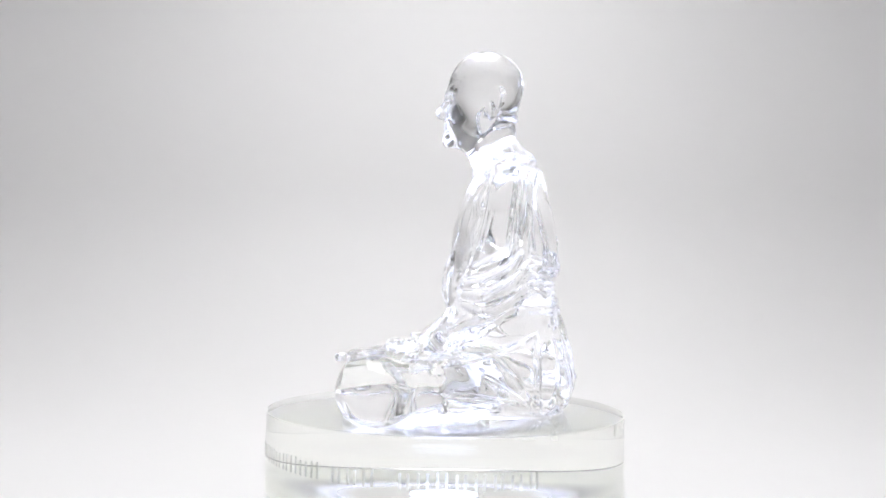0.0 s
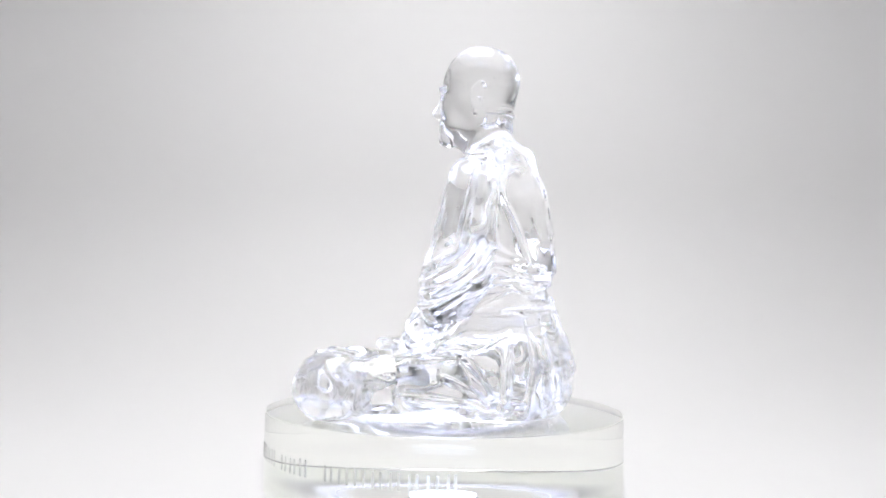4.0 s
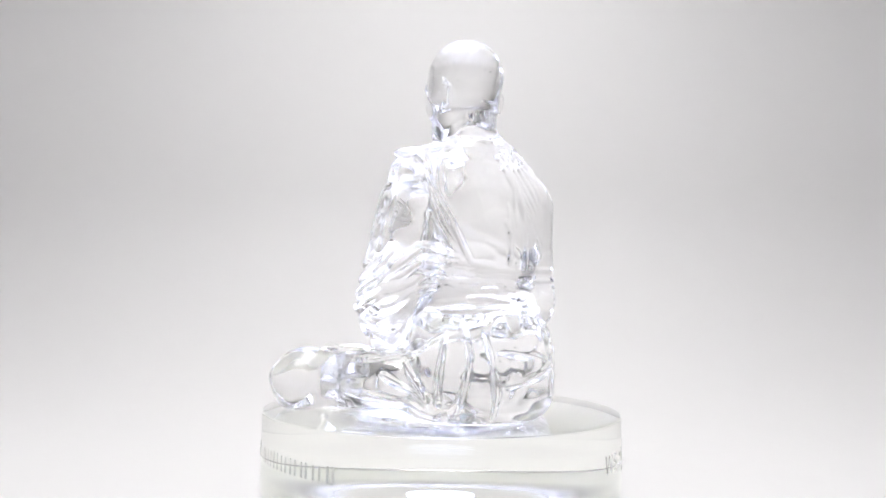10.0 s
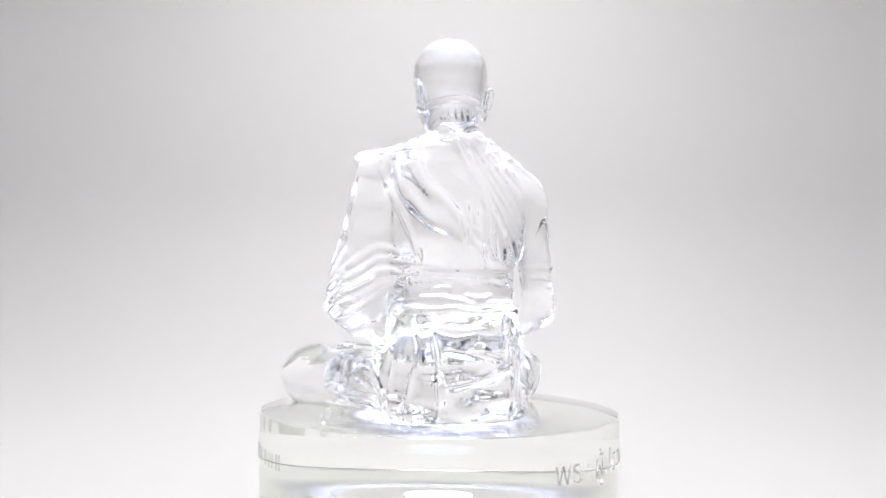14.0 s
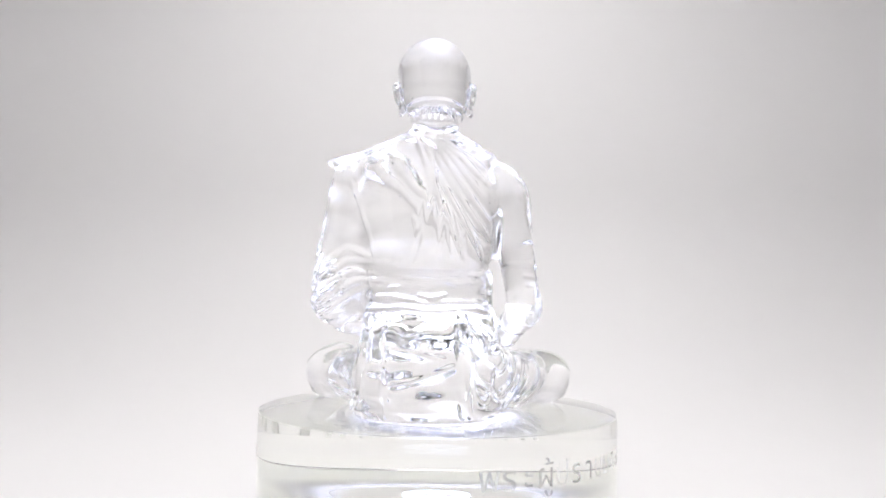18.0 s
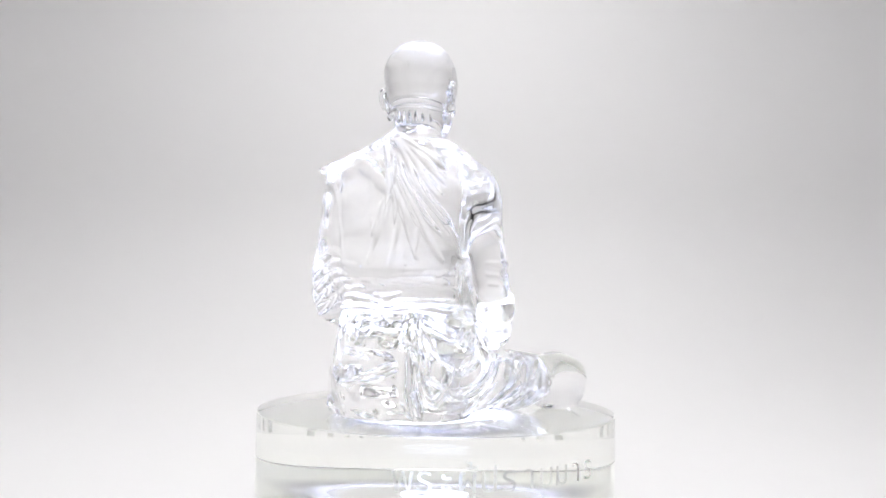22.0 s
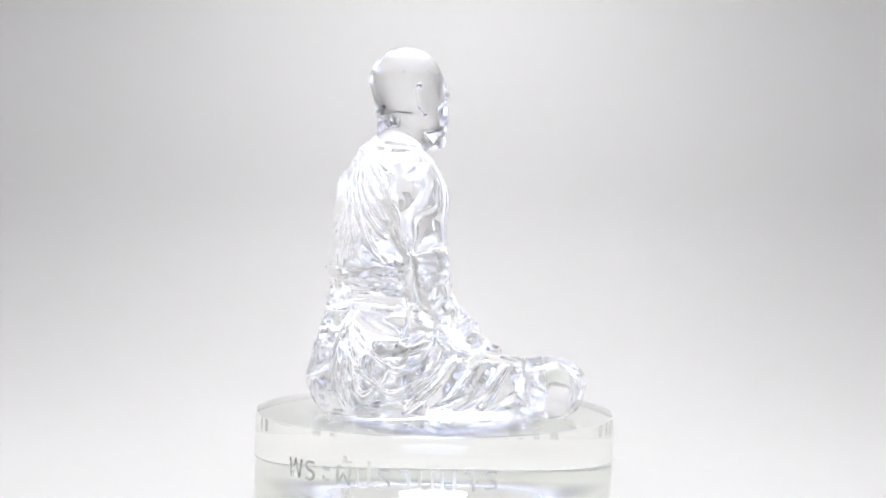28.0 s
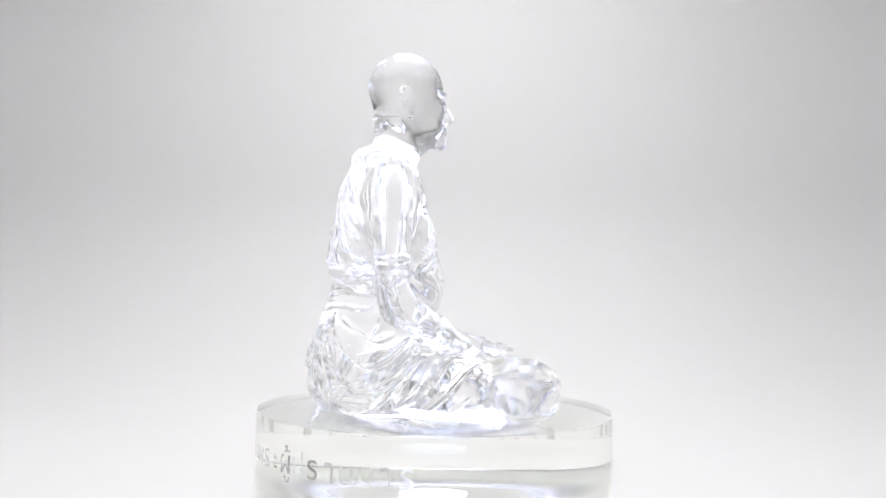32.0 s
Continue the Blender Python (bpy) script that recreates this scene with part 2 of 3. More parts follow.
def crystal_plinth(foot):
    """The plinth; its upper face is left open where the statue's foot is fused to it."""
    c = 0.009 * U
    prof = [(0, 0.0), (U - c, 0.0)] + round_corner(U - c, c, c, -85, 0, 10) + [(U, c + 0.0002), (U, BASE_H - 0.0006)] + round_corner(U - 0.0004, BASE_H - 0.0004, 0.0004, 0, 90, 4)
    bm = lathe_bm(prof, 256)
    rim = [(U - 0.0004) * Vector((math.cos(2 * math.pi * i / 256), math.sin(2 * math.pi * i / 256))) for i in range(256)]
    flat, ties = [], []
    for loop in [rim] + [[Vector(p) for p in q] for q in foot]:
        n = len(flat)
        flat += loop
        ties += [(n + i, n + (i + 1) % len(loop)) for i in range(len(loop))]
    spots, _, tris, *_ = geometry.delaunay_2d_cdt(flat, ties, [], 0, 1e-9)
    ends = [np.array([tuple(p) for p in q]) for q in foot]
    cap = [bm.verts.new((p.x, p.y, BASE_H)) for p in spots]
    for tri in tris:
        c = sum((spots[i] for i in tri), Vector((0, 0))) / 3
        odd = 0
        for q in ends:
            p0, p1 = q, np.roll(q, -1, 0)
            cross = (p0[:, 1] > c.y) != (p1[:, 1] > c.y)
            xs = p0[:, 0] + (c.y - p0[:, 1]) / np.where(cross, p1[:, 1] - p0[:, 1], 1) * (p1[:, 0] - p0[:, 0])
            odd += int((cross & (xs > c.x)).sum())
        if odd % 2 == 0:
            f = bm.faces.new([cap[i] for i in tri])
            if (spots[tri[1]] - spots[tri[0]]).cross(spots[tri[2]] - spots[tri[0]]) < 0:
                f.normal_flip()
    bmesh.ops.delete(bm, geom=[v for v in cap if not v.link_faces], context="VERTS")
    bmesh.ops.remove_doubles(bm, verts=bm.verts[:], dist=1e-7)
    ob = new("crystal_plinth", mesh_of("crystal_plinth", bm, base_glass, True))
    ob.data.set_sharp_from_angle(angle=radians(40))
    ob.data.materials.append(etched_glass)
    for f in ob.data.polygons:
        if f.center.z < 1e-6:
            f.material_index = 1
    tagged(ob, "thick round clear crystal plinth with frosted lettering round its side", "plinth")
    ring = [(0.085 * U, 0.0006), (0.125 * U, 0.0006), (0.125 * U, 0.0012), (0.085 * U, 0.0012), (0.085 * U, 0.0006)]
    part("led_ring", lathe_bm(ring, 64), led_core, ob, "glowing white led ring set into the underside")
    part("led_bar", box_bm((-0.11 * U, -0.022 * U, 0.0007), (0.09 * U, 0.022 * U, 0.0011), 0.0001), led_core, ob, "glowing white led bar set into the underside")
    start = radians(-90 - TURN0)
    rng = random.Random(4)
    z = BASE_H - 0.237 * U
    for first, last, count, gaps in ((-1.72, -0.66, 14, ()), (-0.527, 0.41, 12, (3,))):
        for i in range(count):
            if i not in gaps:
                phi = start + first + (last - first) * i / (count - 1)
                bars = stroke_bars(U * (0.030 + 0.012 * rng.random()), U * (0.070 + 0.014 * rng.random()))
                part("engraved_bar", wrapped(bars, phi, z), frosted, ob, "frosted bars of lettering")
    for i, text in enumerate(("พ", "ร", "ะ", "ผู้", "ป", "ร", "า", "บ", "ม", "า", "ร")):
        part("letter", wrapped(letter_bm(text, 0.088 * U), start + 1.93 + 0.0966 * i, z), frosted, ob, "frosted engraved letter")
    return ob


# ---- the statue: solid forms blended on a grid (x forward, y to its left, z up; unit: the base's radius) ----
STEP = 0.0068
LOW, HIGH = np.array((-0.92, -0.98, -0.03)), np.array((0.80, 1.02, 2.16))
AX = [np.arange(l, h, STEP, dtype=np.float32) for l, h in zip(LOW, HIGH)]


class Solid:
    def __init__(self):
        self.rng = random.Random(11)
        self.f = np.full([len(a) for a in AX], 0.5, np.float32)

    def block(self, lo, hi):
        s = [slice(max(0, int((l - o) / STEP) - 1), max(1, int((h - o) / STEP) + 2)) for l, h, o in zip(lo, hi, LOW)]
        x, y, z = (a[k] for a, k in zip(AX, s))
        return tuple(s), x[:, None, None], y[None, :, None], z[None, None, :]

    def put(self, key, d, k):
        a = self.f[key]
        h = np.maximum(k - np.abs(a - d), 0) / k
        self.f[key] = np.minimum(a, d) - h * h * k * 0.25

    def cut(self, key, d, k):
        a, d = self.f[key], -d
        h = np.maximum(k - np.abs(a - d), 0) / k
        self.f[key] = np.maximum(a, d) + h * h * k * 0.25

    def ball(self, c, r, k=0.03, carve=False, tilt=0.0):
        """An ellipsoid, leaning by tilt degrees about the y axis."""
        m = max(r) + k + 0.03
        key, x, y, z = self.block([a - m for a in c], [a + m for a in c])
        x, y, z = x - c[0], y - c[1], z - c[2]
        if tilt:
            co, si = math.cos(radians(tilt)), math.sin(radians(tilt))
            x, z = co * x + si * z, -si * x + co * z
        k0 = np.sqrt((x / r[0]) ** 2 + (y / r[1]) ** 2 + (z / r[2]) ** 2)
        k1 = np.sqrt((x / r[0] ** 2) ** 2 + (y / r[1] ** 2) ** 2 + (z / r[2] ** 2) ** 2) + 1e-6
        (self.cut if carve else self.put)(key, k0 * (k0 - 1) / k1, k)

    def limb(self, a, b, ra, rb, k=0.03, carve=False, flat=(1, 1, 1)):
        """A tapered limb from a to b; flat squeezes it along the axes."""
        m = max(ra, rb) / min(flat) + k + 0.02
        key, x, y, z = self.block([min(p, q) - m for p, q in zip(a, b)], [max(p, q) + m for p, q in zip(a, b)])
        ab = [(q - p) * s for p, q, s in zip(a, b, flat)]
        x, y, z = (x - a[0]) * flat[0], (y - a[1]) * flat[1], (z - a[2]) * flat[2]
        t = np.clip((x * ab[0] + y * ab[1] + z * ab[2]) / (sum(c * c for c in ab) + 1e-9), 0, 1)
        d = np.sqrt((x - t * ab[0]) ** 2 + (y - t * ab[1]) ** 2 + (z - t * ab[2]) ** 2) - (ra + (rb - ra) * t)
        (self.cut if carve else self.put)(key, d, k)

    def column(self, table, k=0.05, power=2.4):
        """A trunk of oval sections: rows of height, centre x, centre y, half depth, half width."""
        t = np.array(table, np.float32)
        lo = (float((t[:, 1] - t[:, 3]).min()) - 0.1, float((t[:, 2] - t[:, 4]).min()) - 0.1, float(t[0, 0]) - 0.1)
        hi = (float((t[:, 1] + t[:, 3]).max()) + 0.1, float((t[:, 2] + t[:, 4]).max()) + 0.1, float(t[-1, 0]) + 0.1)
        key, x, y, z = self.block(lo, hi)
        cx, cy, rx, ry = (np.interp(z, t[:, 0], t[:, i]) for i in (1, 2, 3, 4))
        q = (np.abs((x - cx) / rx) ** power + np.abs((y - cy) / ry) ** power) ** (1 / power)
        d = (q - 1) * np.minimum(rx, ry)
        d = np.maximum(d, np.maximum(t[0, 0] - z, z - t[-1, 0]))
        self.put(key, d.astype(np.float32), k)

    def skin(self, way, u, v):
        """The outermost point of the solid along an axis: way is -x, +x, -y, +y or +z; u, v the other two coordinates."""
        axis = "xyz".index(way[1])
        rest = [i for i in range(3) if i != axis]
        (i, fu), (j, fv) = (divmod(min(max((c - LOW[q]) / STEP, 0), len(AX[q]) - 2), 1) for c, q in zip((u, v), rest))
        line = 0
        for di, wu in ((0, 1 - fu), (1, fu)):
            for dj, wv in ((0, 1 - fv), (1, fv)):
                at = [int(i) + di, int(j) + dj]
                at.insert(axis, slice(None))
                line = line + wu * wv * self.f[tuple(at)]
        inside = np.nonzero(line < 0)[0]
        if len(inside) == 0:
            return None
        n, out = (inside[0], -1) if way[0] == "-" else (inside[-1], 1)
        step = float(line[n] / (line[n] - line[n + out])) if 0 < n < len(line) - 1 else 0.0
        p = [0.0, 0.0, 0.0]
        p[axis], p[rest[0]], p[rest[1]] = float(AX[axis][n]) + out * step * STEP, u, v
        return p

    def fold(self, way, line, r=0.016, sink=0.3, k=0.02, carve=False, ends=0.25):
        """A raised fold (or a crease) laid on the skin along a curve through the given points."""
        r, k, sink = r * 0.85, max(k * 0.8, 0.6 * r), sink + 0.12
        n = 9 * (len(line) - 1)
        src = np.array(line, float)
        t = np.linspace(0, len(line) - 1, n + 1)
        tt = np.arange(len(line))
        us, vs = np.interp(t, tt, src[:, 0]), np.interp(t, tt, src[:, 1])
        for _ in range(9):
            us[1:-1], vs[1:-1] = (us[:-2] + 2 * us[1:-1] + us[2:]) / 4, (vs[:-2] + 2 * vs[1:-1] + vs[2:]) / 4
        ph = 6.3 * self.rng.random()
        swell = 0.9 + 0.2 * self.rng.random() + 0.14 * np.sin(1.6 * t + ph)
        pts = [self.skin(way, u, v) for u, v in zip(us, vs)]
        axis, sgn = "xyz".index(way[1]), (1 if way[0] == "+" else -1)
        runs, run = [], []
        for i, q in enumerate(pts):
            if q and run and abs(q[axis] - run[-1][1][axis]) > 0.07:
                runs.append(run)
                run = []
            if q:
                run.append((i, q))
        for run in runs + [run]:
            if len(run) < 3:
                continue
            where = np.array([q for _, q in run])
            for _ in range(4):
                where[1:-1, axis] = (where[:-2, axis] + 2 * where[1:-1, axis] + where[2:, axis]) / 4
            wide = [r * (ends + (1 - ends) * math.sin(math.pi * (i + 0.5) / (n + 1)) ** 0.6) * float(swell[i]) for i, _ in run]
            where[:, axis] -= sgn * sink * np.array(wide)
            for a, b, wa, wb in zip(where, where[1:], wide, wide[1:]):
                self.limb(a.tolist(), b.tolist(), wa, wb, k, carve)


def surface(f):
    """Quads round the zero level of f, with one point in each cell that it crosses."""
    inside = f < 0
    n = f.shape
    total = np.zeros((n[0] - 1, n[1] - 1, n[2] - 1, 3), np.float32)
    count = np.zeros(total.shape[:3], np.int16)
    hits = []
    for ax in range(3):
        lo, hi = [slice(None)] * 3, [slice(None)] * 3
        lo[ax], hi[ax] = slice(0, -1), slice(1, None)
        i, j, k = np.nonzero(inside[tuple(lo)] != inside[tuple(hi)])
        o = [i, j, k]
        b = [c + (1 if a == ax else 0) for a, c in enumerate(o)]
        fa, fb = f[i, j, k], f[b[0], b[1], b[2]]
        p = np.stack(o, 1).astype(np.float32)
        p[:, ax] += fa / (fa - fb)
        s, t = [a for a in range(3) if a != ax]
        ok = (o[s] > 0) & (o[t] > 0) & (o[s] < n[s] - 1) & (o[t] < n[t] - 1)
        p, o, out = p[ok], [c[ok] for c in o], inside[i, j, k][ok]
        quad = []
        for ds, dt in ((0, 0), (1, 0), (1, 1), (0, 1)):
            c = [x.copy() for x in o]
            c[s] -= ds
            c[t] -= dt
            np.add.at(total, tuple(c), p)
            np.add.at(count, tuple(c), 1)
            quad.append(np.ravel_multi_index(c, count.shape))
        quad = np.stack(quad, 1)
        flip = out if ax != 1 else ~out
        quad[~flip] = quad[~flip][:, ::-1]
        hits.append(quad)
    used = np.flatnonzero(count.ravel())
    verts = total.reshape(-1, 3)[used] / count.ravel()[used][:, None]
    index = np.full(count.size, -1, np.int64)
    index[used] = np.arange(len(used))
    return verts * STEP + LOW.astype(np.float32), index[np.concatenate(hits)]


def relax(v, quads, rounds, floor):
    e = np.concatenate([quads[:, [0, 1]], quads[:, [1, 2]], quads[:, [2, 3]], quads[:, [3, 0]]])
    deg = np.bincount(e[:, 0], minlength=len(v)) + np.bincount(e[:, 1], minlength=len(v))
    for i in range(rounds):
        w = 0.5 if i % 2 == 0 else -0.52
        s = np.stack([np.bincount(e[:, 0], v[e[:, 1], c], len(v)) + np.bincount(e[:, 1], v[e[:, 0], c], len(v)) for c in range(3)], 1)
        v = v + w * (s / deg[:, None] - v)
    v[:, 2] = np.maximum(v[:, 2], floor)
    return v


def monk_form():
    s = Solid()
    # seat and skirt
    s.column([(-0.05, -0.33, 0.05, 0.32, 0.365), (0.01, -0.33, 0.05, 0.33, 0.38), (0.06, -0.33, 0.05, 0.365, 0.39), (0.13, -0.335, 0.05, 0.39, 0.39),
              (0.22, -0.335, 0.05, 0.398, 0.385), (0.36, -0.34, 0.045, 0.366, 0.37), (0.52, -0.335, 0.05, 0.316, 0.343), (0.59, -0.33, 0.055, 0.285, 0.308)], 0.03, 2.1)
    # crossed legs
    for side, knee in ((1, (0.40, 0.682, 0.158)), (-1, (0.295, -0.622, 0.160))):
        s.limb((-0.26, 0.02 + 0.25 * side, 0.18), knee, 0.18, 0.138, 0.05)
        s.ball((knee[0] + 0.03, knee[1], 0.155), (0.155, 0.140, 0.142), 0.12)
        s.limb(knee, (0.44, -0.16 * side, 0.13), 0.138, 0.105, 0.05)
    s.ball((0.20, 0.0, 0.14), (0.40, 0.42, 0.19), 0.06)
    # a foot, sole up, on the far thigh
    s.limb((0.34, 0.14, 0.275), (0.51, 0.41, 0.298), 0.060, 0.052, 0.03)
    for i in range(5):
        s.limb((0.47 + 0.028 * i, 0.42 - 0.012 * i, 0.308), (0.48 + 0.030 * i, 0.475 - 0.014 * i, 0.306), 0.019, 0.017, 0.012)
    # trunk
    s.column([(0.50, -0.33, 0.05, 0.29, 0.32), (0.58, -0.33, 0.055, 0.292, 0.32), (0.68, -0.310, 0.060, 0.284, 0.308), (0.725, -0.312, 0.058, 0.286, 0.308),
              (0.762, -0.330, 0.056, 0.300, 0.314), (0.86, -0.327, 0.035, 0.297, 0.340), (1.05, -0.322, 0.025, 0.272, 0.365), (1.20, -0.325, 0.025, 0.235, 0.37),
              (1.32, -0.330, 0.04, 0.193, 0.355), (1.41, -0.325, 0.03, 0.158, 0.25), (1.455, -0.315, 0.01, 0.145, 0.165)], 0.03)
    s.ball((-0.14, 0.0, 0.70), (0.17, 0.27, 0.20), 0.08)
    # shoulders
    s.limb((-0.325, -0.06, 1.435), (-0.332, -0.335, 1.225), 0.104, 0.118, 0.06)
    s.limb((-0.33, 0.08, 1.44), (-0.30, 0.44, 1.275), 0.10, 0.10, 0.05)
    for x in (-0.40, -0.35, -0.29, -0.23):
        s.limb((x, 0.10, 1.455 - 0.3 * abs(x + 0.33)), (0.3 * x - 0.22, 0.565, 1.340), 0.040, 0.013, 0.02)
    # bare right arm
    s.limb((-0.350, -0.385, 1.17), (-0.335, -0.454, 0.66), 0.112, 0.088, 0.075)
    s.ball((-0.315, -0.462, 0.585), (0.100, 0.092, 0.105), 0.04)
    s.limb((-0.295, -0.460, 0.560), (-0.07, -0.385, 0.435), 0.090, 0.072, 0.03)
    s.limb((-0.07, -0.385, 0.435), (0.13, -0.22, 0.362), 0.072, 0.060, 0.03)
    # cloth that carries the back over into the arm
    s.limb((-0.335, -0.20, 1.16), (-0.345, -0.37, 1.12), 0.19, 0.115, 0.07)
    s.limb((-0.335, -0.20, 1.02), (-0.345, -0.365, 1.0), 0.19, 0.10, 0.06)
    # robed left arm with a hanging sleeve
    s.limb((-0.265, 0.455, 1.25), (-0.195, 0.560, 0.68), 0.103, 0.120, 0.03, flat=(0.85, 1, 1))
    s.limb((-0.175, 0.560, 0.62), (0.12, 0.22, 0.37), 0.122, 0.070, 0.04)
    s.limb((-0.17, 0.580, 0.59), (-0.12, 0.545, 0.465), 0.105, 0.045, 0.04, flat=(0.9, 1.1, 1))
    s.limb((-0.15, 0.590, 0.56), (0.02, 0.500, 0.455), 0.085, 0.060, 0.05)
    s.limb((-0.10, 0.48, 0.48), (0.08, 0.30, 0.37), 0.085, 0.06, 0.04)
    # cloth between the sleeve and the back
    for a, b, ra, rb in (((-0.35, 0.20, 1.22), (-0.275, 0.43, 1.16), 0.13, 0.10), ((-0.35, 0.20, 1.06), (-0.26, 0.45, 1.01), 0.15, 0.105),
                         ((-0.345, 0.20, 0.92), (-0.24, 0.48, 0.86), 0.16, 0.105), ((-0.335, 0.22, 0.80), (-0.22, 0.50, 0.73), 0.15, 0.11)):
        s.limb(a, b, ra, rb, 0.06)
    for a, b, w in (((-0.22, 0.22, 1.14), (-0.21, 0.44, 1.08), 0.11), ((-0.19, 0.22, 0.98), (-0.19, 0.46, 0.94), 0.115), ((-0.17, 0.22, 0.82), (-0.165, 0.48, 0.78), 0.12), ((-0.16, 0.22, 0.68), (-0.13, 0.48, 0.64), 0.12)):
        s.limb(a, b, w, w, 0.06)
    # robe over the lap: an added sloping filler, tilted to mirror led light backwards
    key, x, y, z = s.block((-0.40, -0.40, 0.10), (0.32, 0.44, 0.82))
    s.put(key, np.maximum(np.maximum(0.64 * (x - 0.04) + 0.77 * (z - 0.43), np.abs(y - 0.02) - 0.31), np.maximum(0.16 - z, -0.35 - x)).astype(np.float32), 0.05)
    # folded hands
    s.ball((0.22, -0.06, 0.330), (0.13, 0.20, 0.045), 0.03)
    s.ball((0.23, 0.04, 0.362), (0.13, 0.18, 0.038), 0.025)
    for i in range(4):
        s.limb((0.20 + 0.036 * i, 0.10, 0.372), (0.19 + 0.036 * i, 0.26, 0.362), 0.021, 0.016, 0.012)
    s.limb((0.15, -0.10, 0.39), (0.20, 0.0, 0.412), 0.022, 0.018, 0.015)
    s.limb((0.15, 0.12, 0.39), (0.20, 0.01, 0.412), 0.022, 0.018, 0.015)
    # neck and head
    s.limb((-0.28, 0.0, 1.36), (-0.238, 0.0, 1.70), 0.136, 0.122, 0.05)
    s.limb((-0.08, 0.0, 1.56), (-0.19, 0.0, 1.47), 0.05, 0.07, 0.06)
    s.ball((-0.205, 0.0, 1.865), (0.218, 0.206, 0.205), 0.09)
    s.ball((-0.175, 0.0, 1.76), (0.190, 0.180, 0.20), 0.06)
    s.ball((-0.125, 0.0, 1.655), (0.150, 0.138, 0.165), 0.05)
    s.ball((0.005, 0.0, 1.545), (0.045, 0.065, 0.045), 0.05)
    s.ball((-0.012, 0.0, 1.805), (0.036, 0.13, 0.026), 0.05)
    for sd in (1, -1):
        s.ball((0.018, 0.062 * sd, 1.762), (0.030, 0.042, 0.026), 0.04, carve=True)
        s.ball((-0.028, 0.064 * sd, 1.757), (0.028, 0.034, 0.020), 0.015)
        s.ball((-0.045, 0.105 * sd, 1.70), (0.045, 0.035, 0.05), 0.05)
        s.limb((0.006, 0.095 * sd, 1.815), (0.010, 0.025 * sd, 1.808), 0.010, 0.012, 0.03)
        # ears: a rim round a shallow bowl, and the lobe
        s.limb((-0.238, 0.192 * sd, 1.755), (-0.214, 0.184 * sd, 1.665), 0.030, 0.022, 0.02, flat=(0.75, 1.2, 1))
        s.ball((-0.218, 0.222 * sd, 1.735), (0.024, 0.020, 0.040), 0.012, carve=True)
        rim = [(-0.232 + 0.038 * math.cos(a) - 0.16 * 0.075 * math.sin(a), (0.203 + 0.010 * math.sin(a) - 0.012 * math.cos(a)) * sd, 1.735 + 0.068 * math.sin(a)) for a in [radians(-40 + 23.5 * i) for i in range(12)]]
        for q, w in zip(rim, rim[1:]):
            s.limb(q, w, 0.0115, 0.0115, 0.008)
        s.ball((-0.212, 0.194 * sd, 1.652), (0.020, 0.014, 0.026), 0.015)
    s.limb((0.012, 0.0, 1.79), (0.055, 0.0, 1.70), 0.020, 0.032, 0.03)
    s.ball((0.045, 0.0, 1.688), (0.035, 0.044, 0.024), 0.02)
    s.limb((0.020, -0.042, 1.625), (0.020, 0.042, 1.625), 0.014, 0.014, 0.03)
    s.limb((0.014, -0.036, 1.598), (0.014, 0.036, 1.598), 0.016, 0.016, 0.03)
    # hairline and the edge of the robe
    s.fold("-x", [(-0.15, 1.662), (-0.08, 1.674), (0.0, 1.678), (0.08, 1.674), (0.15, 1.662)], 0.017, 0.35, 0.02)
    for i in range(7):
        y = -0.10 + 0.033 * i
        s.fold("-x", [(y, 1.645), (y + 0.004, 1.61), (y - 0.003, 1.575)], 0.006, 0.3, 0.01)
    s.fold("-x", [(-0.15, 1.43), (-0.02, 1.45), (0.15, 1.445)], 0.014, 0.4)
    for dz in (0.0, -0.05):
        s.fold("-y", [(-0.42, 1.46 + dz), (-0.30, 1.43 + dz), (-0.17, 1.36 + dz)], 0.013, 0.4)
    # belt: two wandering edges and short irregular creases between them
    for z, r in ((0.738, 0.006), (0.562, 0.005)):
        for way, start, stop in (("-x", 0.34, -0.26), ("-y", -0.55, -0.40), ("+y", -0.55, -0.40)):
            line = [(start + (stop - start) * t, z + s.rng.uniform(-0.011, 0.011)) for t in np.linspace(0, 1, 8)]
            s.fold(way, line, r, 0.4, 0.016)
    for way, start, stop, count in (("-x", 0.30, -0.26, 13), ("-y", -0.53, -0.42, 3), ("+y", -0.53, -0.42, 3)):
        for i in range(count):
            m = start + (stop - start) * (i + s.rng.uniform(0.1, 0.9)) / count
            h, n, w = s.rng.uniform(0.595, 0.71), s.rng.uniform(0.025, 0.065), s.rng.uniform(-0.012, 0.012)
            s.fold(way, [(m - n, h - w), (m, h + s.rng.uniform(-0.006, 0.006)), (m + n, h + w)], s.rng.uniform(0.003, 0.006), 0.4, 0.018)
    # sash hanging in front
    s.limb((-0.03, 0.02, 0.80), (-0.02, 0.05, 0.66), 0.045, 0.055, 0.03)
    # pleats that fan from the left of the neck to the right armpit
    for i, a in enumerate((34, 40, 46, 51, 56, 62, 68)):
        c, d = math.cos(radians(a)), math.sin(radians(a))
        n0, n1 = 0.12 + 0.03 * (i % 2), (0.46, 0.52, 0.56, 0.66, 0.70, 0.78, 0.74)[i]
        s.fold("-x", [(0.13 - n * c + 0.012 * math.sin(9 * n + i), 1.56 - n * d * (1 + 0.12 * n)) for n in np.linspace(n0, n1, 5)], 0.020, 0.25, 0.020)
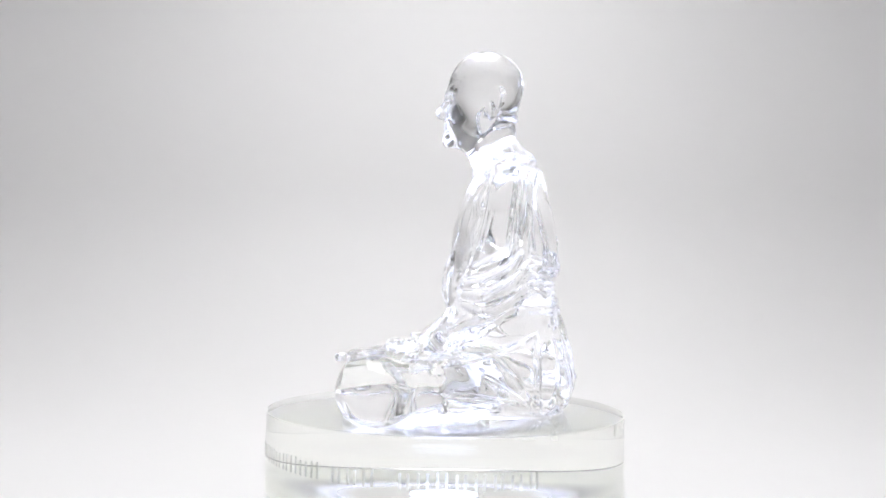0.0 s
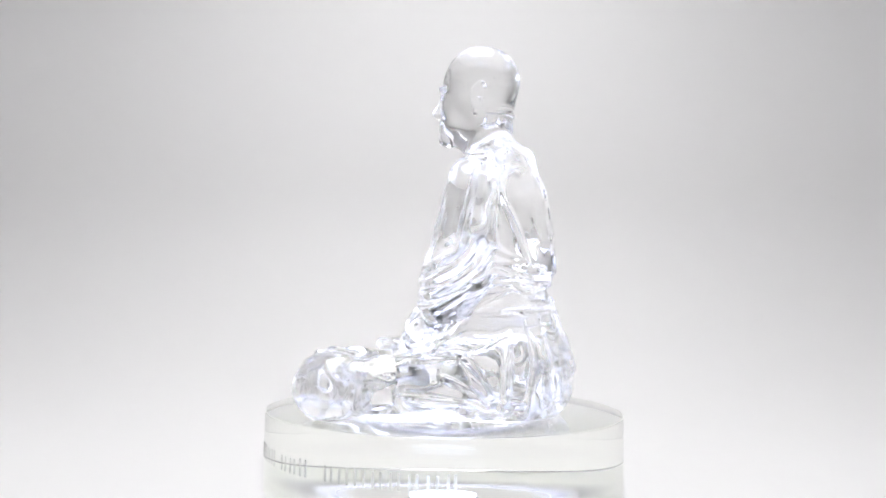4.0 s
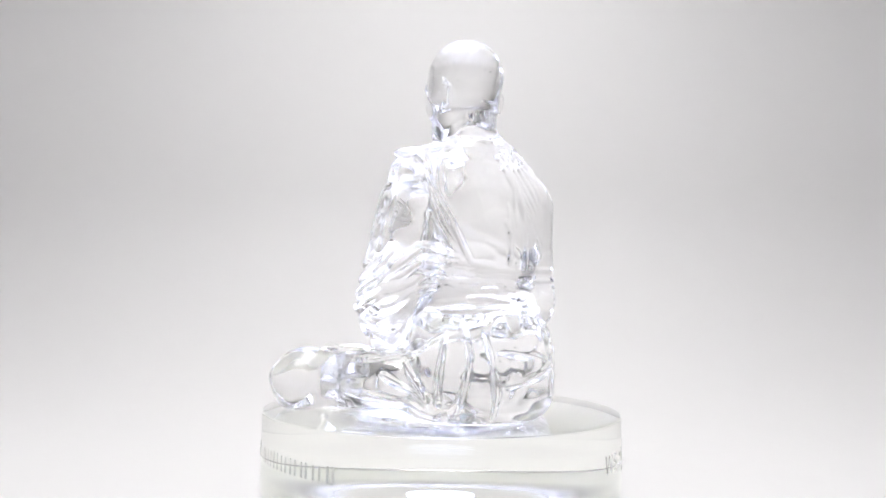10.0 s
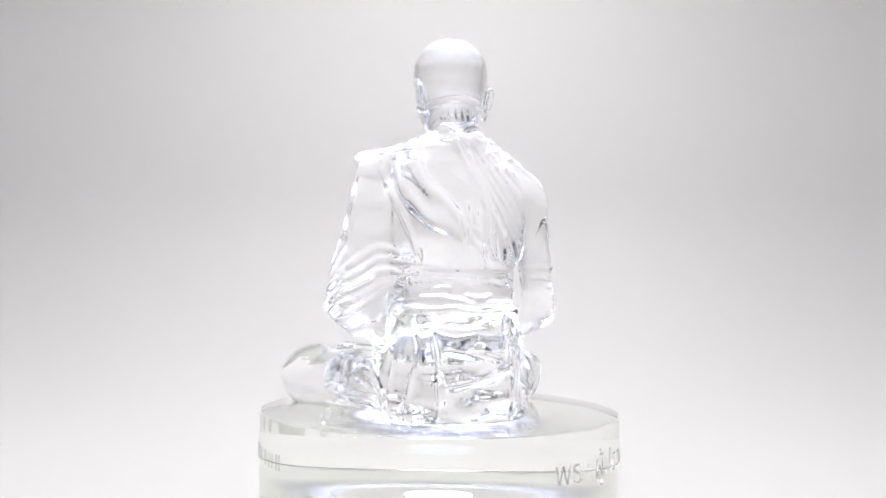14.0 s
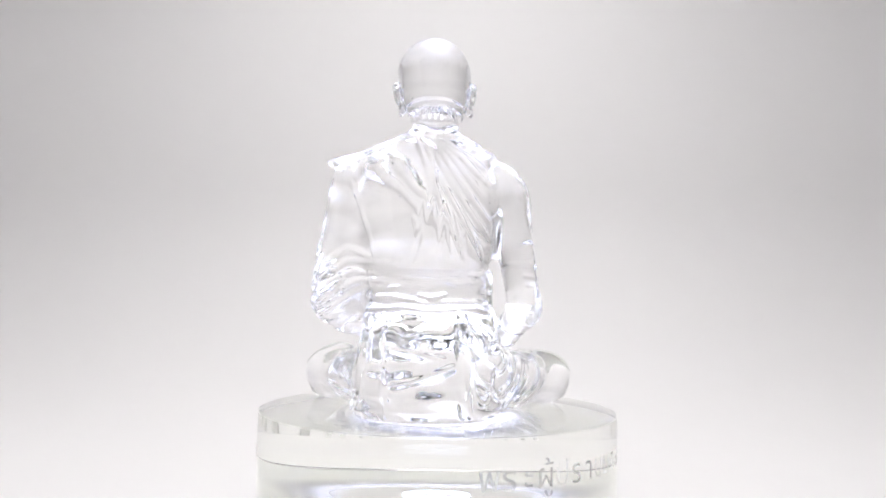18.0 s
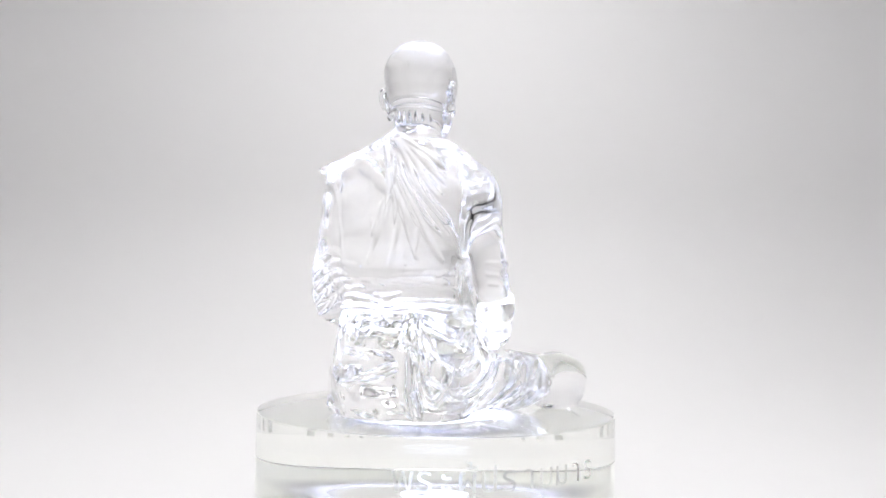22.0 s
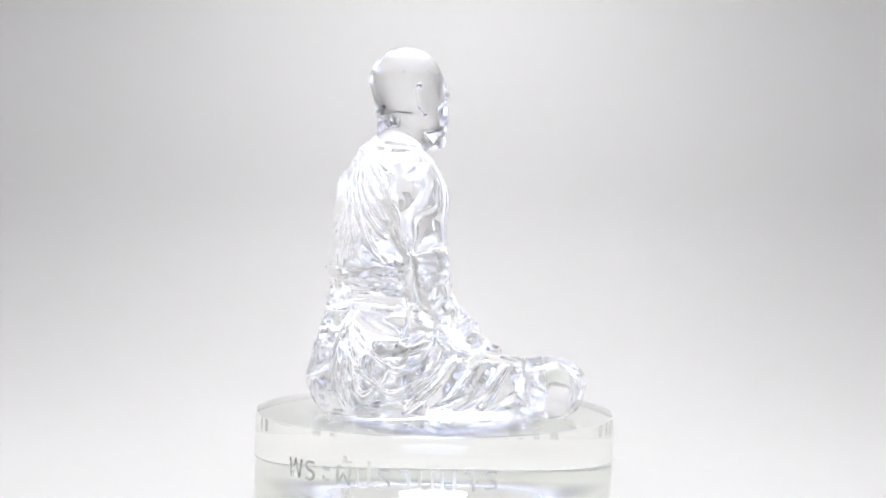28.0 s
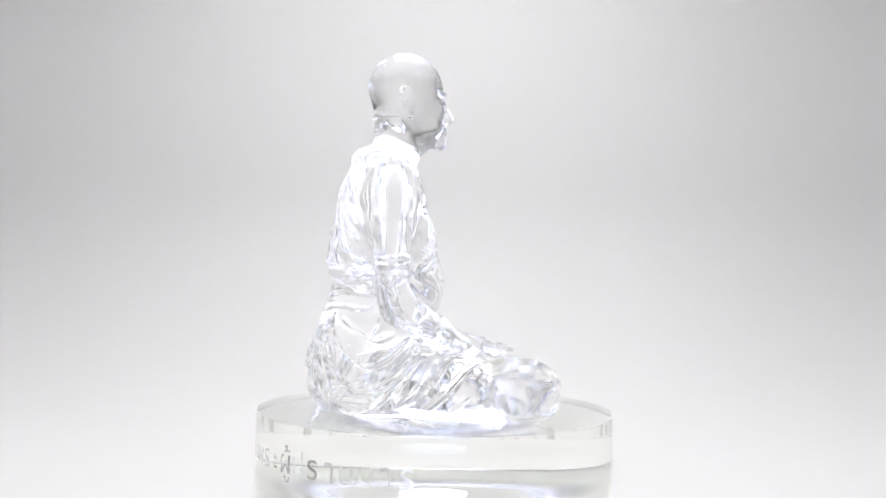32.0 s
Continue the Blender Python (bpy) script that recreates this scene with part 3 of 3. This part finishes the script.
    for y, z0, z1 in ((0.02, 1.38, 1.0), (-0.02, 1.18, 0.78), (0.10, 1.02, 0.80)):
        s.fold("-x", [(y, z0), (y - 0.03, (z0 + z1) / 2 + 0.02), (y + 0.01, z1)], 0.011, 0.3)
    # fine wrinkles of the back
    for y, z, a, n in ((0.06, 1.10, -100, 0.18), (-0.06, 1.02, -82, 0.20), (-0.15, 0.98, -95, 0.16)):
        c, d = math.cos(radians(a)), math.sin(radians(a))
        s.fold("-x", [(y - c * n * t, z + d * n * t + 0.012 * math.sin(7 * t + 9 * y)) for t in (0, 0.33, 0.67, 1)], 0.005, 0.35, 0.014)
    # edge of the cloth over the left shoulder blade
    s.fold("-x", [(0.50, 1.34), (0.42, 1.18), (0.35, 1.0), (0.30, 0.80)], 0.012, 0.3)
    s.fold("-x", [(0.54, 1.33), (0.46, 1.36), (0.30, 1.41)], 0.012, 0.3)
    # front of the robe
    for y0, y1 in ((0.30, -0.18), (0.20, -0.24)):
        s.fold("+x", [(y0, 1.34), ((y0 + y1) / 2 + 0.02, 1.08), (y1, 0.84)], 0.014, 0.6, 0.05)
    # right arm: armlet fold and inner crease
    s.fold("-y", [(-0.44, 0.80), (-0.33, 0.79), (-0.22, 0.82)], 0.007, 0.3)
    s.fold("-y", [(-0.44, 0.735), (-0.33, 0.73), (-0.22, 0.755)], 0.006, 0.3)
    s.fold("-y", [(-0.25, 1.20), (-0.245, 1.02), (-0.24, 0.84)], 0.006, 0.3)
    # sleeve folds of the left arm
    for i, z in enumerate((0.56, 0.63, 0.70, 0.78)):
        s.fold("+y", [(-0.36 + 0.03 * i, z + 0.15), (-0.24, z + 0.06), (-0.12, z), (-0.02, z + 0.03 - 0.02 * i)], 0.019, 0.45, 0.03)
    for i, z in enumerate((0.55, 0.61, 0.67, 0.735, 0.80)):
        s.fold("-x", [(0.655 - 0.006 * i, z - 0.03), (0.58, z + 0.0), (0.48, z + 0.075), (0.42, z + 0.11 - 0.012 * i), ((0.36, 0.24, 0.38, 0.20, 0.33)[i], z + 0.12 - 0.025 * i)], 0.014, 0.35, 0.022, ends=0.08)
    s.fold("+y", [(-0.30, 1.26), (-0.27, 1.05), (-0.24, 0.86)], 0.018, 0.35)
    s.fold("+y", [(-0.16, 1.20), (-0.13, 1.02), (-0.08, 0.82), (0.0, 0.66)], 0.020, 0.35)
    # skirt: standing folds behind
    for y, r in ((0.265, 0.018), (-0.115, 0.020), (-0.148, 0.011)):
        s.fold("-x", [(y, 0.54), (y + 0.004, 0.40), (y - 0.008, 0.26), (y - 0.016, 0.13), (y - 0.022, 0.03)], r, 0.25, 0.02)
    # dents and slanting creases added to the rear panel, standing in for refracted front folds
    for y, h, w, d in ((0.17, 0.13, 0.10, 0.07), (0.02, 0.18, 0.13, 0.09), (0.15, 0.33, 0.12, 0.08), (-0.03, 0.36, 0.10, 0.06)):
        p = s.skin("-x", y, h)
        s.ball((p[0] - 0.055, y, h), (0.061, w, d), 0.03, carve=True)
    s.fold("-x", [(0.22, 0.19), (0.10, 0.215), (-0.02, 0.25), (-0.09, 0.28)], 0.009, 0.35, 0.02)
    s.fold("-x", [(0.23, 0.36), (0.10, 0.34), (-0.04, 0.315)], 0.009, 0.35, 0.02)
    # hanging loop on the right hip
    s.ball((-0.655, -0.235, 0.29), (0.075, 0.045, 0.15), 0.03, carve=True)
    s.fold("-x", [(-0.150, 0.52), (-0.165, 0.34), (-0.195, 0.16), (-0.235, 0.10), (-0.280, 0.16), (-0.305, 0.32), (-0.305, 0.46)], 0.020, 0.25, 0.02)
    # swags from the right hip to the lap
    for line, r in (([(-0.67, 0.40), (-0.61, 0.22), (-0.50, 0.115), (-0.37, 0.16), (-0.26, 0.27), (-0.17, 0.36)], 0.020),
                    ([(-0.63, 0.46), (-0.56, 0.31), (-0.46, 0.235), (-0.34, 0.28), (-0.22, 0.39)], 0.019),
                    ([(-0.56, 0.50), (-0.49, 0.42), (-0.40, 0.38), (-0.31, 0.42)], 0.012)):
        s.fold("-y", line, r, 0.3, 0.02)
    for i in range(4):
        x = -0.32 + 0.125 * i
        s.fold("-y", [(x + 0.16, 0.31 - 0.01 * i), (x + 0.09, 0.25), (x + 0.01, 0.14), (x - 0.09, 0.04)], (0.017, 0.019, 0.015, 0.012)[i], 0.4, 0.02)
    # folds that fan over the left thigh
    for end, r in (((-0.20, 0.30), 0.018), ((-0.13, 0.22), 0.016), ((0.06, 0.13), 0.015)):
        s.fold("+y", [(-0.43, 0.04), (0.5 * (end[0] - 0.43), 0.5 * end[1] + 0.035), end], r, 0.35, 0.02)
    s.fold("+y", [(-0.445, 0.45), (-0.44, 0.24), (-0.435, 0.03)], 0.017, 0.25)
    s.fold("+y", [(-0.44, 0.44), (-0.30, 0.355), (-0.10, 0.30), (0.12, 0.285)], 0.016, 0.35)
    s.fold("+y", [(-0.52, 0.50), (-0.58, 0.32), (-0.56, 0.14), (-0.51, 0.03)], 0.020, 0.3)
    for i in range(2):
        s.fold("+z", [(-0.10 + 0.12 * i, 0.40), (0.05 + 0.11 * i, 0.52), (0.18 + 0.08 * i, 0.66)], 0.013, 0.4, 0.02)
        s.fold("+z", [(-0.10 + 0.12 * i, -0.38), (0.05 + 0.11 * i, -0.50), (0.18 + 0.08 * i, -0.62)], 0.013, 0.4, 0.02)
    # flat foot of the figure
    key, x, y, z = s.block(LOW, HIGH)
    s.f[key] = np.maximum(s.f[key], 0.0 - z)
    # hand-finished unevenness of the robe
    band = np.nonzero(np.abs(s.f) < 0.03)
    x, y, z = (a[i] for a, i in zip(AX, band))
    rough = np.zeros(len(x), np.float32)
    for i in range(7):
        w = [s.rng.uniform(-1, 1) for _ in range(3)]
        n = s.rng.uniform(16, 42) / math.sqrt(sum(c * c for c in w))
        rough += np.sin(n * (w[0] * x + w[1] * y + w[2] * z) + s.rng.uniform(0, 6.3)) * (0.0011 if i % 2 else 0.0008)
    for i in range(5):
        w = [s.rng.uniform(-1, 1), s.rng.uniform(-1, 1), s.rng.uniform(-0.6, 0.6)]
        n = s.rng.uniform(9, 19) / math.sqrt(sum(c * c for c in w))
        rough += 0.0025 * np.sin(n * (w[0] * x + w[1] * y + w[2] * z) + s.rng.uniform(0, 6.3)) * np.clip((0.56 - z) / 0.08, 0, 1)
    s.f[band] += rough * np.clip((1.46 - z) / 0.08, 0.35, 1) * (1 + 1.0 * np.clip((0.58 - z) / 0.06, 0, 1)) * np.clip(z / 0.04, 0, 1)
    v, quads = surface(s.f)
    v = relax(v, quads, 8, 0.0)
    n = slopes(s.f, v)
    # the trunk leans a little to its left
    v[:, 1] += 0.030 * np.clip((v[:, 2] - 0.45) / 0.8, 0, 1) + 0.018 * np.clip((v[:, 2] - 1.5) / 0.4, 0, 1)
    # a few air bubbles in the casting
    bm = bmesh.new()
    bmesh.ops.create_icosphere(bm, subdivisions=2, radius=1.0)
    ball = np.array([tuple(p.co) for p in bm.verts])
    tris = [[p.index for p in f.verts] for f in bm.faces]
    bm.free()
    more = []
    for i in range(44):
        c = np.array((s.rng.uniform(-0.30, -0.10), s.rng.uniform(-0.11, 0.11), s.rng.uniform(1.76, 1.98)) if i > 33 else (s.rng.uniform(-0.52, -0.14), s.rng.uniform(-0.24, 0.26), s.rng.uniform(0.62, 1.36) if i % 5 else s.rng.uniform(0.1, 0.5)))
        more += [[len(v) + k for k in t[::-1]] for t in tris]
        v, n = np.concatenate([v, c + ball * s.rng.uniform(0.002, 0.004)]), np.concatenate([n, -ball])
    return v, quads, n, more


def slopes(f, v):
    """Unit normals at the points v, from the field itself."""
    def value(p):
        q = np.clip((p - LOW) / STEP, 0, np.array(f.shape) - 1.001)
        i = q.astype(int)
        a = (q - i).astype(np.float32)
        out = 0
        for dx in (0, 1):
            for dy in (0, 1):
                for dz in (0, 1):
                    w = (a[:, 0] if dx else 1 - a[:, 0]) * (a[:, 1] if dy else 1 - a[:, 1]) * (a[:, 2] if dz else 1 - a[:, 2])
                    out = out + w * f[i[:, 0] + dx, i[:, 1] + dy, i[:, 2] + dz]
        return out
    n = np.zeros((len(v), 3))
    for c in range(3):
        d = np.zeros(3)
        d[c] = 1.3 * STEP
        n[:, c] = value(v + d) - value(v - d)
    return n / (np.linalg.norm(n, axis=1)[:, None] + 1e-9)


def foot_loops(v, quads):
    """Closed outlines of the foot, in metres, and the quads above it."""
    low = (v[quads][:, :, 2] < 1e-5).all(1)
    quads = quads[~low]
    nxt = {}
    e = np.concatenate([quads[:, [i, (i + 1) % 4]] for i in range(4)])
    pairs = set(map(tuple, e.tolist()))
    for p, q in pairs:
        if (q, p) not in pairs:
            nxt[q] = p
    loops = []
    while nxt:
        p, q = nxt.popitem()
        loop = [p]
        while q in nxt:
            loop.append(q)
            q = nxt.pop(q)
        if len(loop) > 8:
            loops.append([(float(v[i][0]) * U, float(v[i][1]) * U) for i in loop])
    return loops, quads


def crystal_statue(v, quads, normals, bubbles):
    me = bpy.data.meshes.new("crystal_statue")
    me.from_pydata((v * U).tolist(), [], quads.tolist() + bubbles)
    me.update()
    me.materials.append(crystal)
    me.polygons.foreach_set("use_smooth", [True] * len(me.polygons))
    me.normals_split_custom_set_from_vertices(normals.tolist())
    ob = new("crystal_statue", me)
    return tagged(ob, "clear crystal statue of a seated robed monk on a round plinth", "statue")


points, faces, bends, bubbles = monk_form()
outline, faces = foot_loops(points, faces)
stand, base, statue = light_stand(), crystal_plinth(outline), crystal_statue(points, faces, bends, bubbles)


def motions():
    """The stand, the base and the statue turn together, clockwise from above."""
    for thing, z in ((stand, 0.0), (base, STAND_H), (statue, TOP)):
        rows = []
        for i in range(33):
            t = SECONDS * i / 32
            a = OFF_AT - radians(SPEED * t)
            rows.append((t, pose(OFF * math.cos(a), OFF * math.sin(a), z, 0, 0, TURN0 - SPEED * t)))
        walk(thing, rows)


motions()
